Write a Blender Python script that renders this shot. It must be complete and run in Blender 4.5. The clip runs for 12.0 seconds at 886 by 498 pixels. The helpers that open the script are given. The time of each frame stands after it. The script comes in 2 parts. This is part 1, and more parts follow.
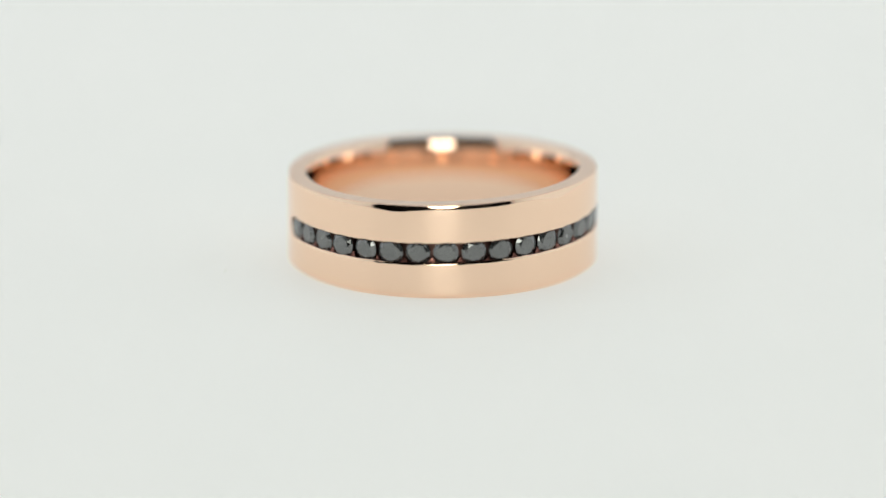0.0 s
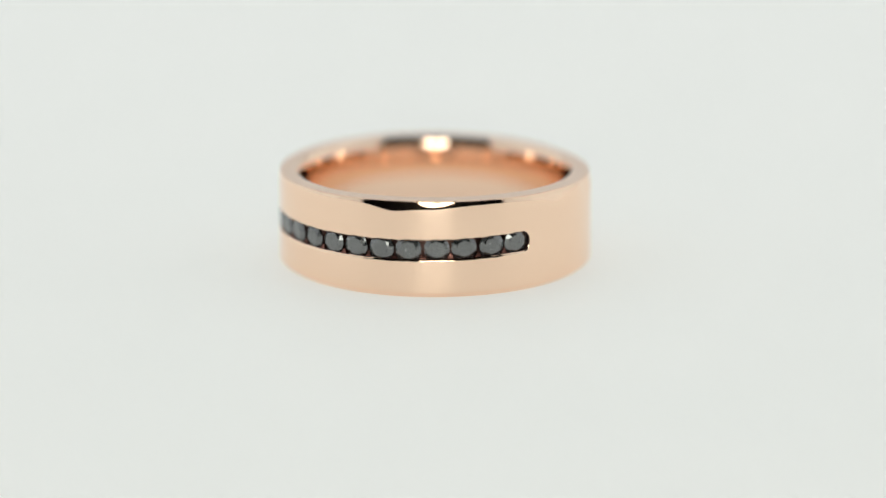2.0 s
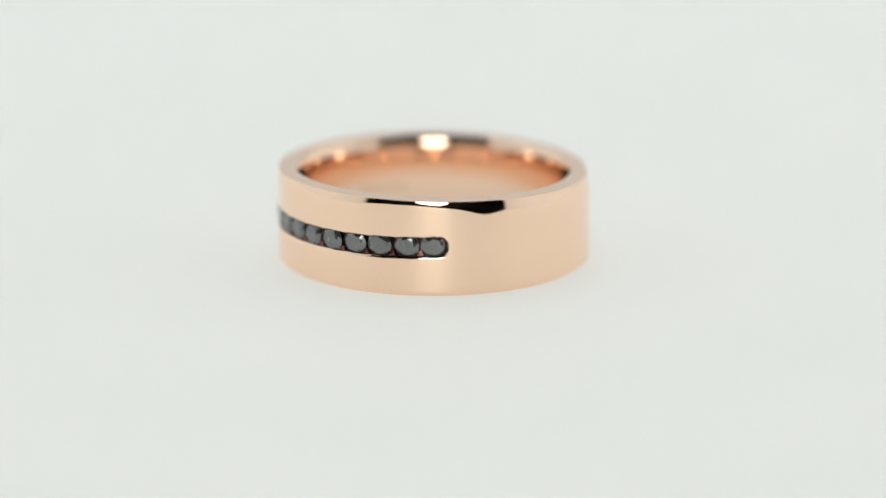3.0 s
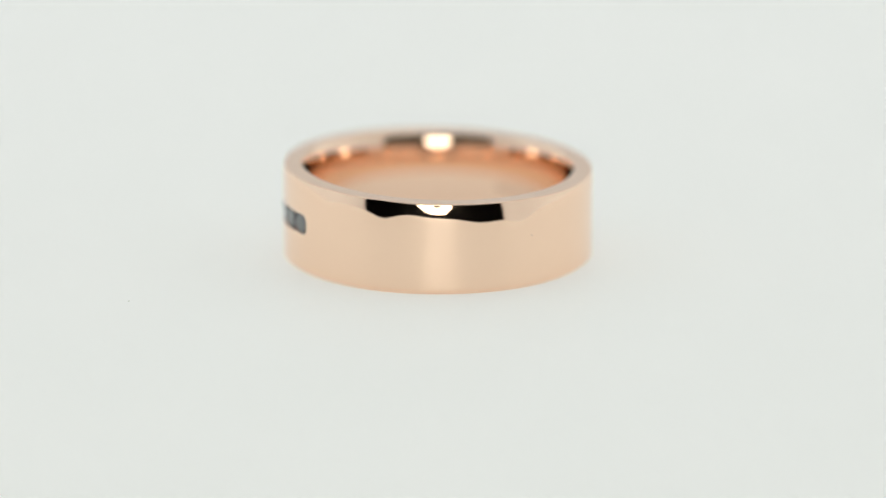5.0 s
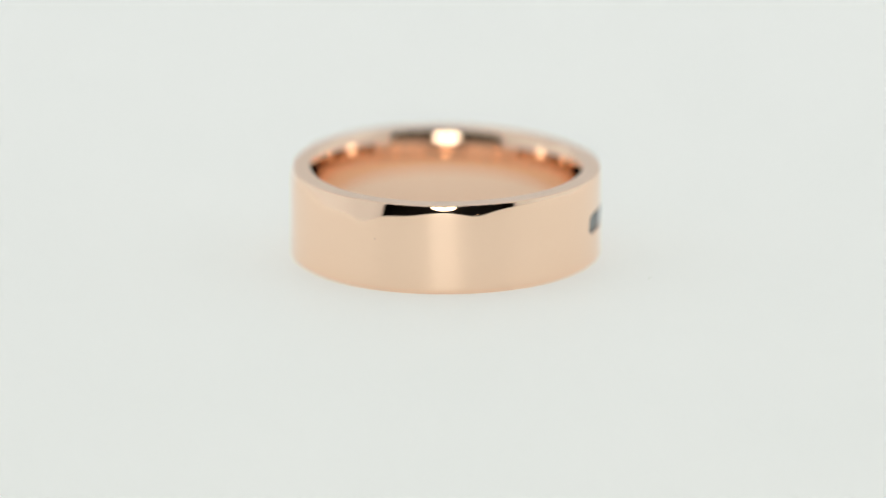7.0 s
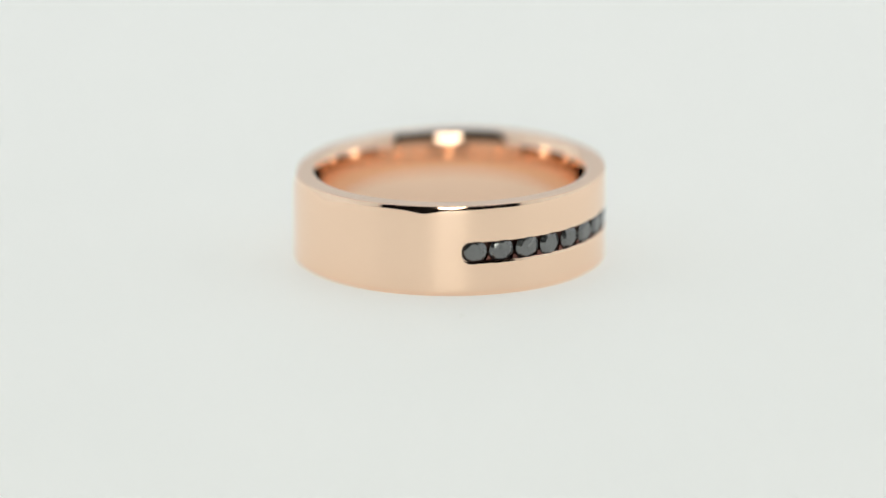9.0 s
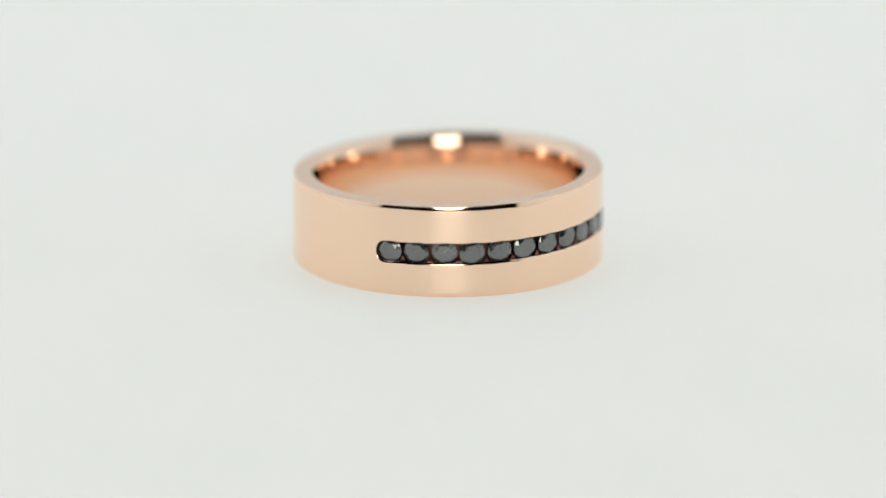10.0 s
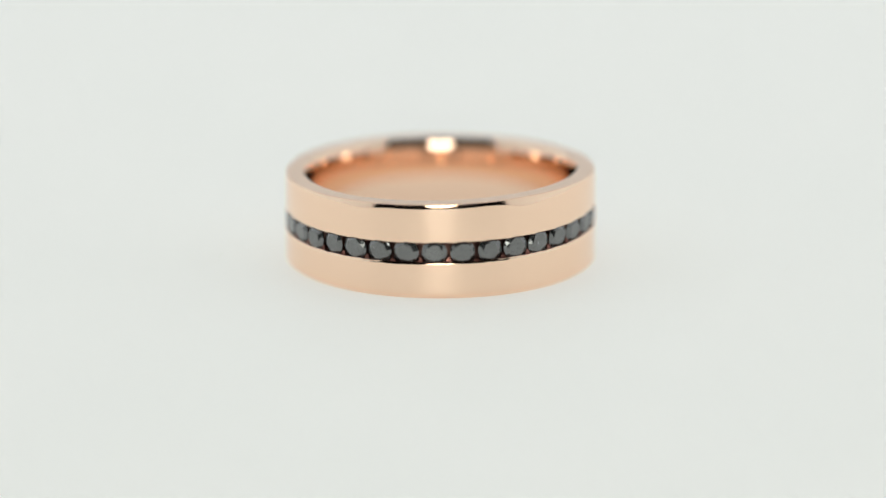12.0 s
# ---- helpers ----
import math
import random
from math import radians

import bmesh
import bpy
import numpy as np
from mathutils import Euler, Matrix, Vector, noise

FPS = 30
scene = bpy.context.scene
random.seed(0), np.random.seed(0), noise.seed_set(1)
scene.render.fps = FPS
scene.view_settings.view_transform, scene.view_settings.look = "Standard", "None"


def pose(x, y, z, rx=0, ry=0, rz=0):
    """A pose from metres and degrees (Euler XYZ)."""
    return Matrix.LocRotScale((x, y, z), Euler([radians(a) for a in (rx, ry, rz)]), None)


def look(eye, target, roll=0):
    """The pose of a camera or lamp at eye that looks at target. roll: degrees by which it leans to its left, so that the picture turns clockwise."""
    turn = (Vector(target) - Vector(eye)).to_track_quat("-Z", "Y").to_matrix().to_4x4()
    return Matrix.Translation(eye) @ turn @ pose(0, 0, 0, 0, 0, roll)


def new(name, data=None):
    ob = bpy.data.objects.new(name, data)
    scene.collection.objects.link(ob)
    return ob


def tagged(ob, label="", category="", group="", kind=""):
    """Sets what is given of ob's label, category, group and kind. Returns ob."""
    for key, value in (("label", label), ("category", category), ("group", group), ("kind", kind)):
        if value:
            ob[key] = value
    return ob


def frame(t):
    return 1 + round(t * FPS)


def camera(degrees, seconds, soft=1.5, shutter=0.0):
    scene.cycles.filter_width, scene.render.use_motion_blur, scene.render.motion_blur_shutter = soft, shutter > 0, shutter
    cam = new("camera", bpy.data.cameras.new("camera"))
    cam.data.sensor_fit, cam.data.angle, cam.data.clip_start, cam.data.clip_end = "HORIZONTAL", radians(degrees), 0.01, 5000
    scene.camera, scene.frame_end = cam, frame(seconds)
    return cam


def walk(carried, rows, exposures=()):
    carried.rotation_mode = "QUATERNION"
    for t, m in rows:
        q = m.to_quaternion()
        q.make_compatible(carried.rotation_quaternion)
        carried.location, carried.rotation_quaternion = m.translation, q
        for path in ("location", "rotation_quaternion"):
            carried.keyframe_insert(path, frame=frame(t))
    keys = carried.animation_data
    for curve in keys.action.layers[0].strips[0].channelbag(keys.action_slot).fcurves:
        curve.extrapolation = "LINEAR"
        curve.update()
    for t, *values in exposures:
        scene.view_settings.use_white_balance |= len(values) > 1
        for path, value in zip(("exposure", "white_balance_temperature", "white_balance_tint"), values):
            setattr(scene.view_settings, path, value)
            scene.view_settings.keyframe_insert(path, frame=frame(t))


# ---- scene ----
MM = 0.001
SECONDS = 12.0
TURN = -31.15            # degrees a second, clockwise seen from above

# camera: a long macro lens, level with the ring light, looking down at the turntable
TILT = radians(15.32)
AXIS = Vector((0, -math.cos(TILT), math.sin(TILT)))      # from the turntable's centre to the lens
AIM = Vector((0.086 * MM, 0, 0)) + Vector((0, math.sin(TILT), math.cos(TILT))) * 0.40 * MM
EYE = AIM + AXIS * 0.300
cam = camera(11.44, SECONDS, soft=1.6)
cam.data.dof.use_dof = True
cam.data.dof.focus_distance = 0.2905
cam.data.dof.aperture_fstop = 10.2
walk(cam, [(0, look(EYE, AIM)), (SECONDS, look(EYE, AIM))])

# ---- world and lights ----
world = bpy.data.worlds.new("dim_studio")
world.use_nodes = True
world.node_tree.nodes["Background"].inputs[0].default_value = (0.012, 0.012, 0.013, 1)
world.node_tree.nodes["Background"].inputs[1].default_value = 1.0
scene.world = world


def area(name, eye, target, sx, sy, watts, colour):
    d = bpy.data.lights.new(name, "AREA")
    d.shape, d.size, d.size_y, d.energy, d.color = "RECTANGLE", sx, sy, watts, colour
    ob = new(name, d)
    ob.matrix_world = look(eye, target)
    return ob


# unseen lamp under the light tent's roof, assumed for the soft top light
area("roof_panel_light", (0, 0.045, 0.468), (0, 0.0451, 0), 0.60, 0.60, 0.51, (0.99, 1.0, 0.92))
# unseen fill lamps added inside the tent's sides, fainter towards the open front, and at its back
area("side_fill_light", (-0.306, 0.127, 0.150), (0, 0.127, 0.150), 0.454, 0.32, 0.18, (0.88, 0.95, 1.0))
area("side_fill_light", (0.306, 0.127, 0.150), (0, 0.127, 0.150), 0.454, 0.32, 0.176, (0.92, 0.97, 0.99))
area("side_front_fill", (-0.306, -0.1705, 0.150), (0, -0.1705, 0.150), 0.137, 0.32, 0.051, (0.88, 0.95, 1.0))
area("side_front_fill", (0.306, -0.1705, 0.150), (0, -0.1705, 0.150), 0.137, 0.32, 0.051, (0.92, 0.97, 0.99))
area("back_fill_light", (0, 0.3565, 0.150), (0, 0, 0.150), 0.60, 0.32, 0.10, (0.92, 0.97, 1.0))


# ---- materials ----
def material(name, colour, rough=0.5, metal=0.0):
    m = bpy.data.materials.new(name)
    m.use_nodes = True
    b = m.node_tree.nodes["Principled BSDF"]
    b.inputs["Base Color"].default_value = (*colour, 1)
    b.inputs["Roughness"].default_value = rough
    b.inputs["Metallic"].default_value = metal
    return m


def link(m, a, out, b, inp):
    m.node_tree.links.new(a.outputs[out], b.inputs[inp])


def noise_node(m, scale, detail=3.0, rough=0.55):
    t = m.node_tree
    co = t.nodes.new("ShaderNodeTexCoord")
    n = t.nodes.new("ShaderNodeTexNoise")
    n.inputs["Scale"].default_value = scale
    n.inputs["Detail"].default_value = detail
    n.inputs["Roughness"].default_value = rough
    link(m, co, "Object", n, "Vector")
    return n


def ranged(m, node, out, lo, hi, a=0.3, b=0.7):
    r = m.node_tree.nodes.new("ShaderNodeMapRange")
    r.inputs["From Min"].default_value = a
    r.inputs["From Max"].default_value = b
    r.inputs["To Min"].default_value = lo
    r.inputs["To Max"].default_value = hi
    link(m, node, out, r, "Value")
    return r


def mottled(m, scale, c0, c1, detail=3.0):
    n = noise_node(m, scale, detail)
    r = m.node_tree.nodes.new("ShaderNodeValToRGB")
    r.color_ramp.elements[0].position, r.color_ramp.elements[1].position = 0.35, 0.65
    r.color_ramp.elements[0].color, r.color_ramp.elements[1].color = (*c0, 1), (*c1, 1)
    link(m, n, "Fac", r, "Fac")
    link(m, r, "Color", m.node_tree.nodes["Principled BSDF"], "Base Color")
    return m


def bumped(m, scale, strength, distance, detail=3.0):
    n = noise_node(m, scale, detail)
    b = m.node_tree.nodes.new("ShaderNodeBump")
    b.inputs["Strength"].default_value = strength
    b.inputs["Distance"].default_value = distance
    link(m, n, "Fac", b, "Height")
    link(m, b, "Normal", m.node_tree.nodes["Principled BSDF"], "Normal")
    return m


def rough_varied(m, scale, lo, hi):
    r = ranged(m, noise_node(m, scale, 4.0), "Fac", lo, hi)
    link(m, r, "Result", m.node_tree.nodes["Principled BSDF"], "Roughness")
    return m


def glowing(name, colour, strength):
    m = material(name, colour, 0.4)
    b = m.node_tree.nodes["Principled BSDF"]
    b.inputs["Emission Color"].default_value = (*colour, 1)
    b.inputs["Emission Strength"].default_value = strength
    return m


GOLD = rough_varied(material("polished_rose_gold", (1.0, 0.725, 0.545), 0.05, 1.0), 900, 0.035, 0.075)
bumped(GOLD, 650, 1.0, 0.000004, 2.0)
SATIN = rough_varied(material("satin_rose_gold", (0.975, 0.715, 0.555), 0.18, 1.0), 1500, 0.045, 0.075)
# unpolished channel metal, its colour darkened for the shade between the stones
SEAT = rough_varied(material("rough_shaded_rose_gold_seat", (0.20, 0.105, 0.085), 0.4, 1.0), 3000, 0.32, 0.5)
# reddish tone of the lit lower channel wall, put into the added wedges
LIT_SEAT = rough_varied(material("reddish_lit_seat_gold", (0.22, 0.10, 0.08), 0.3, 1.0), 3000, 0.22, 0.4)
ENGRAVED = material("engraved_rose_gold", (0.66, 0.44, 0.32), 0.4, 1.0)
STONE = material("black_diamond", (0.03, 0.032, 0.034), 0.07)


def flecked(m):
    """Grey cloudy stone with pale flecks, each stone differing from the next."""
    t = m.node_tree
    bsdf = t.nodes["Principled BSDF"]
    info = t.nodes.new("ShaderNodeObjectInfo")
    far = ranged(m, info, "Random", 0.0, 40.0, 0.0, 1.0)
    for scale, spots in ((1500, False), (3800, True)):
        n = noise_node(m, scale, 2.0)
        n.noise_dimensions = "4D"
        link(m, far, "Result", n, "W")
        ramp = t.nodes.new("ShaderNodeValToRGB")
        e = ramp.color_ramp.elements
        e[0].position, e[1].position = (0.60, 0.72) if spots else (0.35, 0.65)
        e[0].color, e[1].color = ((0, 0, 0, 1), (0.32, 0.325, 0.32, 1)) if spots else ((0.028, 0.03, 0.031, 1), (0.06, 0.063, 0.064, 1))
        link(m, n, "Fac", ramp, "Fac")
        if not spots:
            base = ramp
    some = ranged(m, info, "Random", 0.15, 1.0, 0.35, 0.9)
    add = t.nodes.new("ShaderNodeMix")
    add.data_type, add.blend_type = "RGBA", "ADD"
    link(m, some, "Result", add, "Factor")
    t.links.new(base.outputs["Color"], add.inputs[6])
    t.links.new(ramp.outputs["Color"], add.inputs[7])
    t.links.new(add.outputs[2], bsdf.inputs["Base Color"])
    bsdf.inputs["IOR"].default_value = 2.42


flecked(STONE)
rough_varied(STONE, 2500, 0.04, 0.14)
ACRYLIC = rough_varied(mottled(material("fill_glow_white_acrylic", (0.58, 0.58, 0.58), 0.38), 60,
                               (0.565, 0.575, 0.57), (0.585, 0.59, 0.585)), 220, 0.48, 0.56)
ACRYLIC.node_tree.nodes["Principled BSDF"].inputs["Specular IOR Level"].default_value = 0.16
# glow added to the platter to fill in the ring's shadow on it
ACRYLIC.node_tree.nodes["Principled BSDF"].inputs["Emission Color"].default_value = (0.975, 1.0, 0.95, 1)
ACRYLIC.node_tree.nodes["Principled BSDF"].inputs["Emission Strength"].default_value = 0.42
FABRIC = bumped(mottled(material("white_tent_fabric", (0.84, 0.84, 0.84), 0.9), 25,
                        (0.82, 0.82, 0.825), (0.86, 0.86, 0.86)), 900, 0.15, 0.0005)
BLACK_PLASTIC = rough_varied(material("black_plastic", (0.015, 0.015, 0.016), 0.45), 300, 0.38, 0.55)
DUST = material("grey_dust", (0.28, 0.26, 0.24), 0.9)
DIFFUSER = glowing("ring_light_diffuser", (0.97, 1.0, 0.9), 4.5)
DESK = bumped(mottled(material("grey_desk_laminate", (0.04, 0.04, 0.04), 0.5), 14, (0.03, 0.03, 0.031), (0.05, 0.05, 0.05)),
              400, 0.1, 0.0004)
DARK_WALL = bumped(mottled(material("charcoal_wall_paint", (0.03, 0.03, 0.03), 0.8), 3, (0.024, 0.024, 0.025),
                           (0.036, 0.036, 0.037)), 120, 0.2, 0.001)



# ---- building helpers ----
def part(name, bm, mat, parent=None, label="", smooth=None):
    me = bpy.data.meshes.new(name)
    bmesh.ops.recalc_face_normals(bm, faces=bm.faces[:])
    if smooth is not None:
        lim = radians(smooth)
        for f in bm.faces:
            f.smooth = True
        for e in bm.edges:
            e.smooth = len(e.link_faces) == 2 and e.calc_face_angle(9.0) < lim
    bm.to_mesh(me)
    bm.free()
    me.materials.append(mat)
    ob = new(name, me)
    if parent is not None:
        ob.parent = parent
    if label:
        ob["label"] = label
    return ob


def box(bm, x0, x1, y0, y1, z0, z1, bevel=0.0):
    r = bmesh.ops.create_cube(bm, size=1.0)
    bmesh.ops.scale(bm, vec=(x1 - x0, y1 - y0, z1 - z0), verts=r["verts"])
    bmesh.ops.translate(bm, vec=((x0 + x1) / 2, (y0 + y1) / 2, (z0 + z1) / 2), verts=r["verts"])
    if bevel:
        es = {e for v in r["verts"] for e in v.link_edges}
        bmesh.ops.bevel(bm, geom=list(es), offset=bevel, segments=2, profile=0.5, affect="EDGES")
    return bm


def boxed(*a, **k):
    return box(bmesh.new(), *a, **k)


def lathe(profile, segments=96):
    """Turn a closed (r, z) outline about z."""
    bm = bmesh.new()
    rows = []
    for k in range(segments):
        a = 2 * math.pi * k / segments
        rows.append([bm.verts.new((r * math.cos(a), r * math.sin(a), z)) for r, z in profile])
    n = len(profile)
    for k in range(segments):
        p, q = rows[k], rows[(k + 1) % segments]
        for j in range(n):
            vs = [p[j], q[j], q[(j + 1) % n], p[(j + 1) % n]]
            bm.faces.new(vs)
    bmesh.ops.remove_doubles(bm, verts=bm.verts[:], dist=1e-7)
    return bm


# ---- the room ----
def room():
    s, h, th = 0.75, 0.70, 0.04
    z0 = -0.036
    tagged(part("floor", boxed(-s, s, -s, s, z0 - th, z0), DESK), "dark grey laminate worktop under the tent", "worktop", kind="structure")
    tagged(part("ceiling", boxed(-s, s, -s, s, h, h + th), DARK_WALL), "charcoal painted studio ceiling", "ceiling", kind="structure")
    for name, b in (("wall_north", (-s, s, s, s + th)), ("wall_south", (-s, s, -s - th, -s)),
                    ("wall_east", (s, s + th, -s, s)), ("wall_west", (-s - th, -s, -s, s))):
        tagged(part(name, boxed(*b, z0, h), DARK_WALL), "charcoal painted studio wall", "wall", kind="structure")


def light_tent():
    t = new("light_tent")
    t.location = (0, 0, -0.0355)
    tagged(t, "white fabric light tent with an open front", "light tent")
    zt = 0.52
    part("base_sheet", boxed(-0.31, 0.31, -0.262, 0.36, 0.0, 0.004), FABRIC, t)
    for name, b in (("side_panel", (-0.314, -0.310, -0.262, 0.364, 0.0, zt)), ("side_panel", (0.310, 0.314, -0.262, 0.364, 0.0, zt)),
                    ("back_panel", (-0.310, 0.310, 0.360, 0.364, 0.004, zt)), ("roof_panel", (-0.310, 0.310, -0.262, 0.360, zt - 0.004, zt))):
        part(name, boxed(*b), FABRIC, t)
    # black piping round the open front
    for b in ((-0.318, -0.306, 0.0, zt), (0.306, 0.318, 0.0, zt)):
        part("front_pole", boxed(b[0], b[1], -0.274, -0.2625, b[2], b[3], bevel=0.002), BLACK_PLASTIC, t)
    part("front_pole", boxed(-0.306, 0.306, -0.274, -0.2625, zt - 0.012, zt, bevel=0.002), BLACK_PLASTIC, t)


def ring_light():
    """Round lamp about the lens, facing the turntable."""
    r = new("ring_light")
    tagged(r, "round glowing ring light fixed about the lens", "ring light")
    r.matrix_world = look(AXIS * 0.287, (0, 0, 0))
    part("housing", lathe([(0.0145, 0.001), (0.0625, 0.001), (0.0625, 0.012), (0.0145, 0.012)], 96), BLACK_PLASTIC, r, smooth=30)
    part("diffuser", lathe([(0.0155, 0.0), (0.060, 0.0), (0.060, -0.002), (0.0155, -0.002)], 96), DIFFUSER, r, "glowing white diffuser ring", smooth=30)


# ---- the turntable ----
def turntable():
    t = new("turntable")
    tagged(t, "white round acrylic turntable, added fill glow, turning slowly", "turntable")
    R, z = 0.12, 0.0
    prof = [(0.0, 0.0), (R - 0.0015, 0.0), (R - 0.0005, -0.0004), (R, -0.0015), (R, -0.0095), (R - 0.001, -0.0105), (0.0, -0.0105)]
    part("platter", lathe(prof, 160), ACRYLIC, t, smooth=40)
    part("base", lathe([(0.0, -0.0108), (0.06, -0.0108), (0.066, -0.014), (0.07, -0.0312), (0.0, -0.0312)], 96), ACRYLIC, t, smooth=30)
    rnd = random.Random(5)
    # specks of dust: radius in mm and angle on the platter
    for r, a, w in ((15.0, 285.4, 0.09), (23.4, 95, 0.09)):
        bm = bmesh.new()
        bmesh.ops.create_icosphere(bm, subdivisions=1, radius=0.5 * w * MM)
        for v in bm.verts:
            v.co = Vector((v.co.x * 1.6, v.co.y * rnd.uniform(0.6, 1.0), v.co.z * 0.5)) * rnd.uniform(0.8, 1.15)
        p = part("dust_speck", bm, DUST, t, "tiny grey speck of dust")
        a = radians(a)
        p.location = (r * MM * math.sin(a), -r * MM * math.cos(a), 0.2 * w * MM)
        p.rotation_euler = (0, 0, rnd.uniform(0, 3))
    return t


# ---- the ring ----
R_OUT, H_MEAN, H_SLANT, SLANT_AT = 10.5, 6.24, 0.234, 50.0
SLOT_A, SLOT_B, SLOT_HALF, STONES = -75.3, 98.8, 0.66, 17
FIRST, PITCH = -70.4, 10.25
# soft hollows of uneven polish along the upper edge, shaped to fit reflections in the camera's view: angle, half
# width, depth in mm
HOLLOWS = ((187, 8, 0.98), (172, 12, 0.86), (136, 7, 0.72), (112, 8, 0.58), (126, 9, 0.36), (229, 8, 0.44), (202, 11, 0.48),
           (152, 13, 0.52), (47, 8, 0.42), (-17, 9, 0.20), (271, 5, 0.22), (243, 14, 0.08), (98, 14, 0.13), (62, 10, 0.22))


def height(psi):
    return H_MEAN + H_SLANT * math.cos(radians(psi - SLANT_AT)) + 0.06 * math.cos(2 * radians(psi - 75))


def slot_mid(psi):
    return 3.085 + 0.18 * math.cos(radians(psi - 80)) + 0.08 * math.exp(-((psi + 70) / 35) ** 2) + 0.14 * math.exp(-((psi - 102) / 28) ** 2)


def turned(d):
    return (d + 180.0) % 360.0 - 180.0


def hollow(psi):
    fine = 0.025 * math.sin(radians(7 * psi)) + 0.009 * math.sin(radians(19 * psi + 40))
    return 0.26 + fine + sum(d * math.exp(0.065 - ((turned(psi - a) / w) ** 2 + 0.04) ** 0.85) for a, w, d in HOLLOWS)


def slot_half(psi):
    """Half height of the stone channel at that angle: round ends, nothing beyond them."""
    d = min(psi - SLOT_A, SLOT_B - psi)
    if d <= 0:
        return 0.0
    x = radians(d) * R_OUT
    c = SLOT_HALF * 0.85
    return SLOT_HALF * math.sqrt(1 - (1 - x / c) ** 2) if x < c else SLOT_HALF


def outline(psi):
    """The band's section at that angle, as (r, z) in mm, from the lower outer edge upwards and round."""
    H, zm, h = height(psi), slot_mid(psi), slot_half(psi)
    R = R_OUT * (1 + 0.005 * math.cos(2 * radians(psi)))
    u0 = hollow(psi)
    pts = []
    # undercut lower edge
    pts += [(R - 0.30, 0.0), (R - 0.285, 0.003)]
    pts += [(R - 0.28 + 0.23 * k / 4, 0.006 + 0.205 * k / 4) for k in range(5)]
    for k in range(1, 7):
        a = radians(60 - 60 * k / 6)
        pts.append((R - 0.10 + 0.10 * math.cos(a), 0.298 - 0.10 * math.sin(a)))
    k = min(1.0, h / 0.3)
    lo = zm - h + k * (0.010 * math.sin(radians(37 * psi)) + 0.007 * math.sin(radians(83 * psi + 50)))
    hi = zm + h + k * (0.014 * math.sin(radians(35 * psi + 20)) + 0.010 * math.sin(radians(71 * psi)))
    lip = 0.10 * min(1.0, h / 0.1)
    sill = 0.16 * min(1.0, h / 0.1)
    for k in range(1, 9):
        pts.append((R, 0.30 + (lo - sill - 0.30) * k / 8))
    floor = R - (0.95 if h > 0.0 else 0.0)
    for k in range(1, 7):
        x = k / 6
        pts.append((R - 0.06 * min(1, h / 0.1) * x ** 2.0, lo - sill * (1 - x)))
    for k in range(5):
        pts.append((floor, lo + (hi - lo) * k / 4))
    for k in range(4, 0, -1):
        a = radians(60 * k / 4)
        pts.append((R - 0.09 * min(1, h / 0.1) * (1 - math.cos(a)), hi + lip * (1 - math.sin(a) / math.sin(radians(60)))))
    # upper outer wall, leaning in towards its top edge
    top = H - (hi + lip)
    n = 44
    us = [top + (0.08 - top) * (k / n) ** 0.8 for k in range(n + 1)]
    b = max(u0 - 0.2, 0.75 * u0)
    c = b - 0.06
    xs = (0.0, 0.06 + 0.12 * c, 0.06 + 0.21 * c, 0.06 + 0.36 * c, 0.06 + 0.53 * c, 0.06 + 0.70 * c, 0.06 + 0.88 * c, b, u0, u0 + 0.4)
    ys = (18.5, 15.3, 13.3, 11.6, 10.4, 9.8, 9.45, 7.65, 6.0, 0.0)
    r, last = R, top
    for u in us:
        lean = float(np.interp((u + last) / 2, xs, ys))
        r -= math.tan(radians(lean)) * (last - u)
        last = u
        pts.append((r, H - u))
    for k in range(1, 6):
        a = radians(15 + 75 * k / 5)
        pts.append((r - 0.08 * (1 - math.cos(a)), H - 0.08 + 0.08 * math.sin(a)))
    # flat rim, then the rounded comfort-fit inside
    rim = r - 0.08
    inner = 8.80
    w = 0.32 + 0.76 * math.exp(-(turned(psi) / 60) ** 2)
    half = H / 2
    bore = []
    zs = [half * (1 - (1 - k / 34) ** 1.8) for k in range(35)]
    run, last = 0.0, half
    for z in reversed(zs):
        u = (z + last) / 2
        run += math.tan(radians(float(np.interp(u, (0.0, 0.10 * w, 0.28 * w, 0.5 + 0.4 * w, half), (80.0, 45.0, 24.0, 7.5, 0.0))))) * (last - z)
        last = z
        bore.append((inner + run, z))
    edge = bore[-1][0]
    for k in range(1, 4):
        pts.append((rim + (edge - rim) * k / 4, H))
    pts += [(r, H - u) for r, u in reversed(bore)] + bore[1:]
    return [(r * MM, z * MM) for r, z in pts]


def band_mesh():
    angles = sorted({round(-120 + 0.5 * k, 4) for k in range(720)} |
                    {round(e + s * 0.06 * k, 4) for e, s in ((SLOT_A, 1), (SLOT_B, -1)) for k in range(60)})
    bm = bmesh.new()
    cols = []
    for psi in angles:
        s, c = math.sin(radians(psi)), -math.cos(radians(psi))
        cols.append([bm.verts.new((r * s, r * c, z)) for r, z in outline(psi)])
    n = len(cols[0])
    for i in range(len(cols)):
        p, q = cols[i], cols[(i + 1) % len(cols)]
        for j in range(n):
            bm.faces.new((p[j], q[j], q[(j + 1) % n], p[(j + 1) % n]))
    bmesh.ops.remove_doubles(bm, verts=bm.verts[:], dist=2e-7)
    return bm


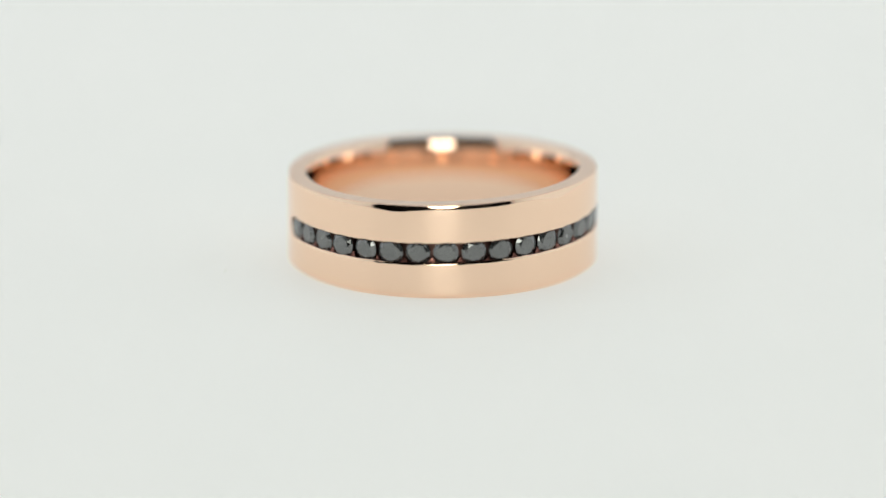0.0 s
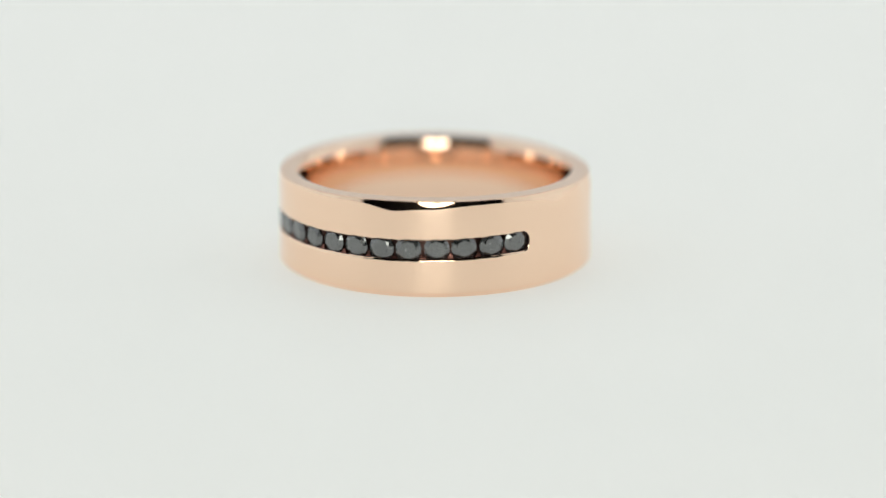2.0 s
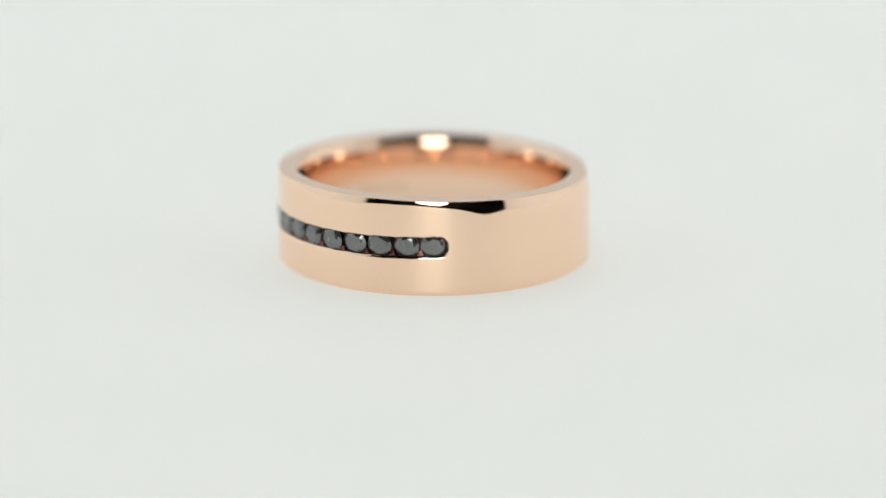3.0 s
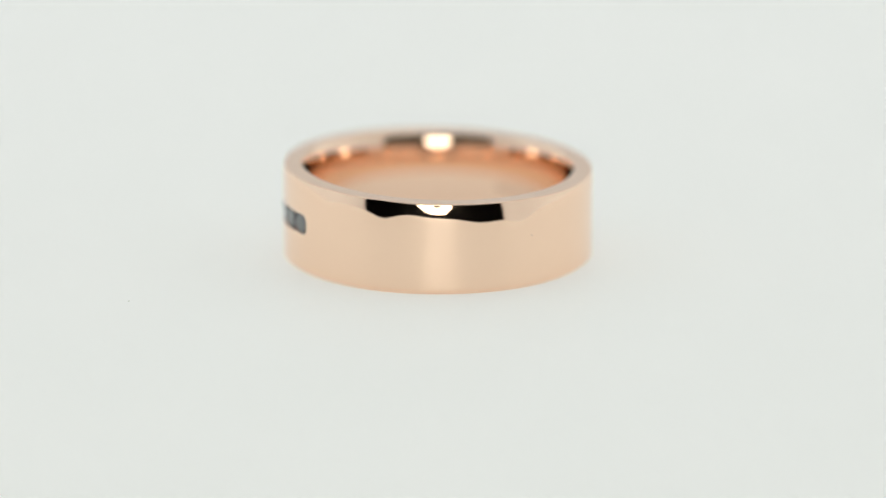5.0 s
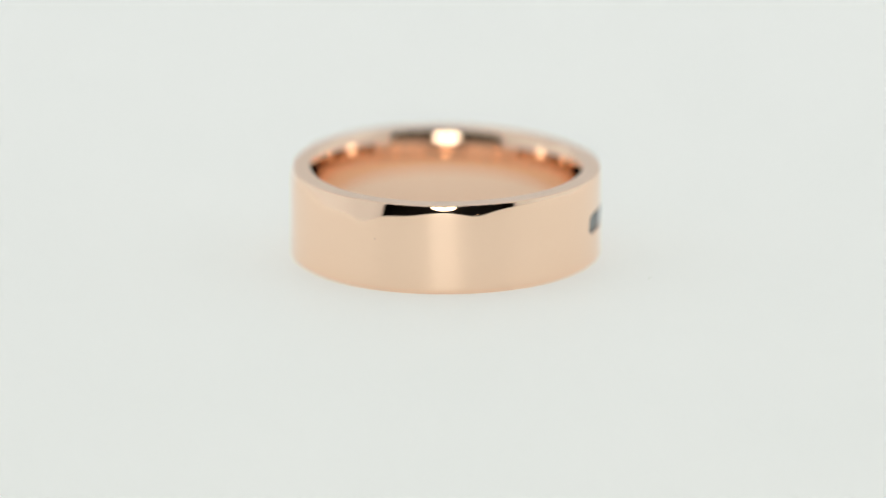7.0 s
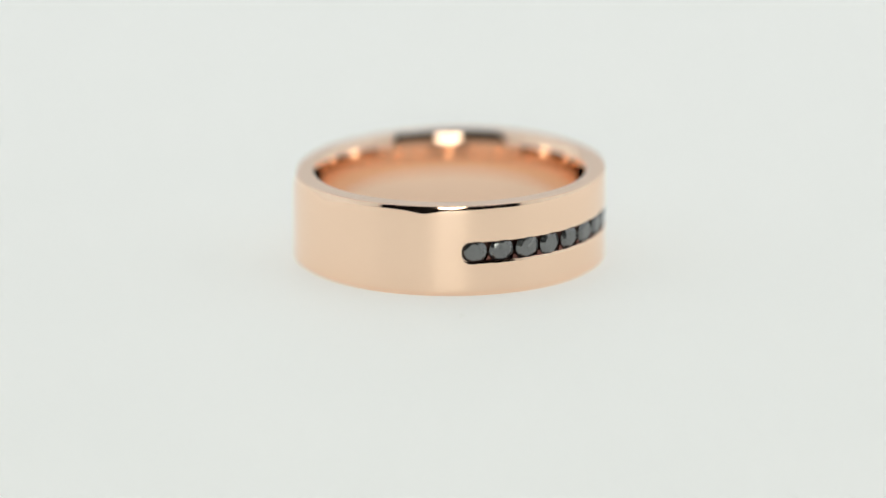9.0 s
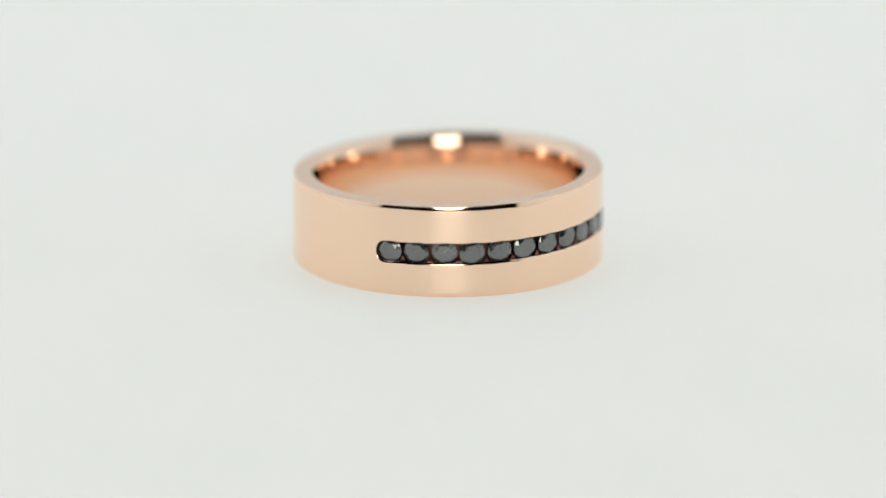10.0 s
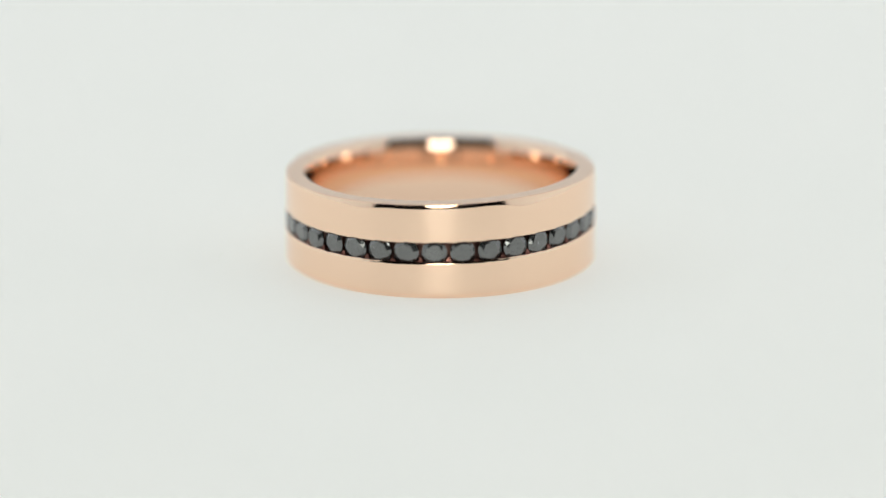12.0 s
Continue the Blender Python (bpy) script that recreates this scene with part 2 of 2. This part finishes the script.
def brilliant(r, rnd):
    """A round brilliant, a little unevenly cut, its table at z = 0 facing +z, in mm times MM."""
    bm = bmesh.new()
    table = rnd.uniform(0.62, 0.70)
    def ring_of(rad, z, count, off):
        return [bm.verts.new((rad * math.cos(2 * math.pi * (k + off) / count) * MM,
                              rad * math.sin(2 * math.pi * (k + off) / count) * MM, z * MM)) for k in range(count)]
    t = ring_of(table * r, 0.0, 8, 0.5)
    s = ring_of((table + 1) / 2 * r, -0.095, 8, 0.0)
    for v in t:
        v.co *= rnd.uniform(0.93, 1.05)
    for v in s:
        v.co = Vector((v.co.x, v.co.y, v.co.z * rnd.uniform(0.88, 1.25))) * rnd.uniform(0.97, 1.03)
    g = ring_of(r, -0.205, 16, 0.0)
    b = ring_of(r, -0.235, 16, 0.0)
    tip = bm.verts.new((0, 0, -0.72 * MM))
    bm.faces.new(t)
    for k in range(8):
        bm.faces.new((t[k - 1], s[k], t[k]))
        bm.faces.new((t[k], s[k], g[2 * k + 1], s[(k + 1) % 8]))
        bm.faces.new((s[k], g[2 * k], g[2 * k + 1]))
        bm.faces.new((s[k], g[2 * k - 1], g[2 * k]))
        bm.faces.new((b[2 * k - 1], b[2 * k], b[(2 * k + 1) % 16], tip))
    for k in range(16):
        bm.faces.new((g[k], b[k], b[(k + 1) % 16], g[(k + 1) % 16]))
    return bm


def wedding_ring():
    ring = new("ring")
    tagged(ring, "polished rose gold band half set with black diamonds, on turntable", "ring")
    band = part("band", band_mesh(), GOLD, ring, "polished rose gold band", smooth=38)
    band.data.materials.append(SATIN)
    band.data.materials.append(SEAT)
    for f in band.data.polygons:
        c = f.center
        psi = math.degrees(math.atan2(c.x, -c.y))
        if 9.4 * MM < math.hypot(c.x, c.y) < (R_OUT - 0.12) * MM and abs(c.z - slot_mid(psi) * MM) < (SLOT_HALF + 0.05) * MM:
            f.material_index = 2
        if math.hypot(c.x, c.y) < 9.05 * MM:
            f.material_index = 1
    rnd = random.Random(11)
    for k in range(STONES):
        gem = part("gemstone", brilliant(0.845, rnd), STONE, ring, "faceted round black diamond")
        psi = FIRST + PITCH * k + rnd.uniform(-0.15, 0.15)
        a = radians(psi)
        rr = (R_OUT * (1 + 0.005 * math.cos(2 * a)) - 0.03 - rnd.uniform(0, 0.035)) * MM
        out = Vector((math.sin(a), -math.cos(a), 0))
        side = Vector((math.cos(a), math.sin(a), 0))
        m = Matrix((side, Vector((0, 0, 1)), out)).transposed().to_4x4()
        m = Matrix.Translation(out * rr + Vector((0, 0, slot_mid(psi) * MM))) @ m
        gem.matrix_local = m @ pose(0, 0, 0, rnd.uniform(-3, 3), rnd.uniform(-3, 3), rnd.uniform(0, 45)) @ Matrix.Scale(rnd.uniform(0.96, 1.03), 4)
    # wedges added between the stones, coloured to imitate the channel's lit lower wall
    first_wedge = None
    for k in range(STONES - 1):
        if first_wedge is None:
            bm = bmesh.new()
            top = [bm.verts.new((x * MM, y * MM, z * MM)) for x, y, z in
                   ((-0.34, 0, -0.24), (-0.16, 0, -0.1), (-0.03, 0.05, 0.16), (0.04, 0.05, 0.15), (0.17, 0, -0.11), (0.33, 0, -0.24))]
            back = [bm.verts.new((v.co.x, 0.5 * MM, v.co.z)) for v in top]
            bm.faces.new(top)
            bm.faces.new(back[::-1])
            for i in range(6):
                bm.faces.new((top[i], back[i], back[(i + 1) % 6], top[(i + 1) % 6]))
            piece = first_wedge = part("lit_seat_wedge", bm, LIT_SEAT, ring, "added reddish wedge imitating the lit seat wall")
        else:
            piece = new("lit_seat_wedge", first_wedge.data)
            piece.parent = ring
            piece["label"] = "added reddish wedge imitating the lit seat wall"
        psi = FIRST + PITCH * (k + 0.5)
        a = radians(psi)
        rr = (R_OUT * (1 + 0.005 * math.cos(2 * a)) - 0.13 - rnd.uniform(0, 0.06)) * MM
        piece.matrix_local = (Matrix.Translation((rr * math.sin(a), -rr * math.cos(a), (slot_mid(psi) - SLOT_HALF + 0.17) * MM))
                              @ Matrix.Rotation(a, 4, "Z") @ Matrix.Rotation(radians(rnd.uniform(-18, 18)), 4, "X")
                              @ Matrix.Scale(rnd.uniform(0.85, 1.15), 4))
    # a pinhole in the polish
    a = radians(191.7)
    pit = part("pit", lathe([(0.0, 0.0), (0.035 * MM, 0.0), (0.028 * MM, 0.012 * MM), (0.0, 0.014 * MM)], 10), SEAT, ring, "pinhole in the polish")
    pit.matrix_local = (Matrix.Translation(((R_OUT * (1 + 0.005 * math.cos(2 * a)) - 0.004) * MM * math.sin(a),
                                            -(R_OUT * (1 + 0.005 * math.cos(2 * a)) - 0.004) * MM * math.cos(a), (height(191.7) - 2.45) * MM))
                        @ Matrix.Rotation(a, 4, "Z") @ Matrix.Rotation(radians(90), 4, "X"))
    # a tiny crossed nick near the upper edge
    for tilt in (35, -60):
        a = radians(229)
        h = height(229) - 0.72
        nick = part("nick", boxed(-0.17 * MM, 0.17 * MM, -0.02 * MM, 0.004 * MM, -0.012 * MM, 0.012 * MM, bevel=0.004 * MM), GOLD, ring, "tiny bright nick in the polish")
        nick.matrix_local = Matrix.Translation(((R_OUT - 0.054) * MM * math.sin(a), -(R_OUT - 0.054) * MM * math.cos(a), h * MM)) @ Matrix.Rotation(a, 4, "Z") @ Matrix.Rotation(radians(tilt), 4, "Y")
    # worn hallmark inside the band, too small to read
    for k in range(9):
        psi = radians(288 + 2.4 * k)
        w, hh = rnd.uniform(0.10, 0.2), rnd.uniform(0.3, 0.45)
        bar = part("hallmark_bar", boxed(-w / 2 * MM, w / 2 * MM, -0.006 * MM, 0.03 * MM, -hh / 2 * MM, hh / 2 * MM), ENGRAVED, ring, "worn engraved mark")
        rr = 8.79 * MM
        bar.matrix_local = Matrix.Translation((rr * math.sin(psi), -rr * math.cos(psi), 2.6 * MM)) @ Matrix.Rotation(psi + math.pi, 4, "Z")
    return ring


room()
light_tent()
ring_light()
PLATTER = turntable()
RING = wedding_ring()


# ---- what moves ----
def motions():
    times = [SECONDS * k / 48 for k in range(49)]
    walk(PLATTER, [(t, pose(0, 0, 0, 0, 0, TURN * t)) for t in times])
    off, at = 0.5135 * MM, 5.6
    rows = []
    for t in times:
        a = radians(at + TURN * t)
        rows.append((t, pose(off * math.sin(a), -off * math.cos(a), 0.00001, 0, 0, TURN * t)))
    walk(RING, rows)


motions()
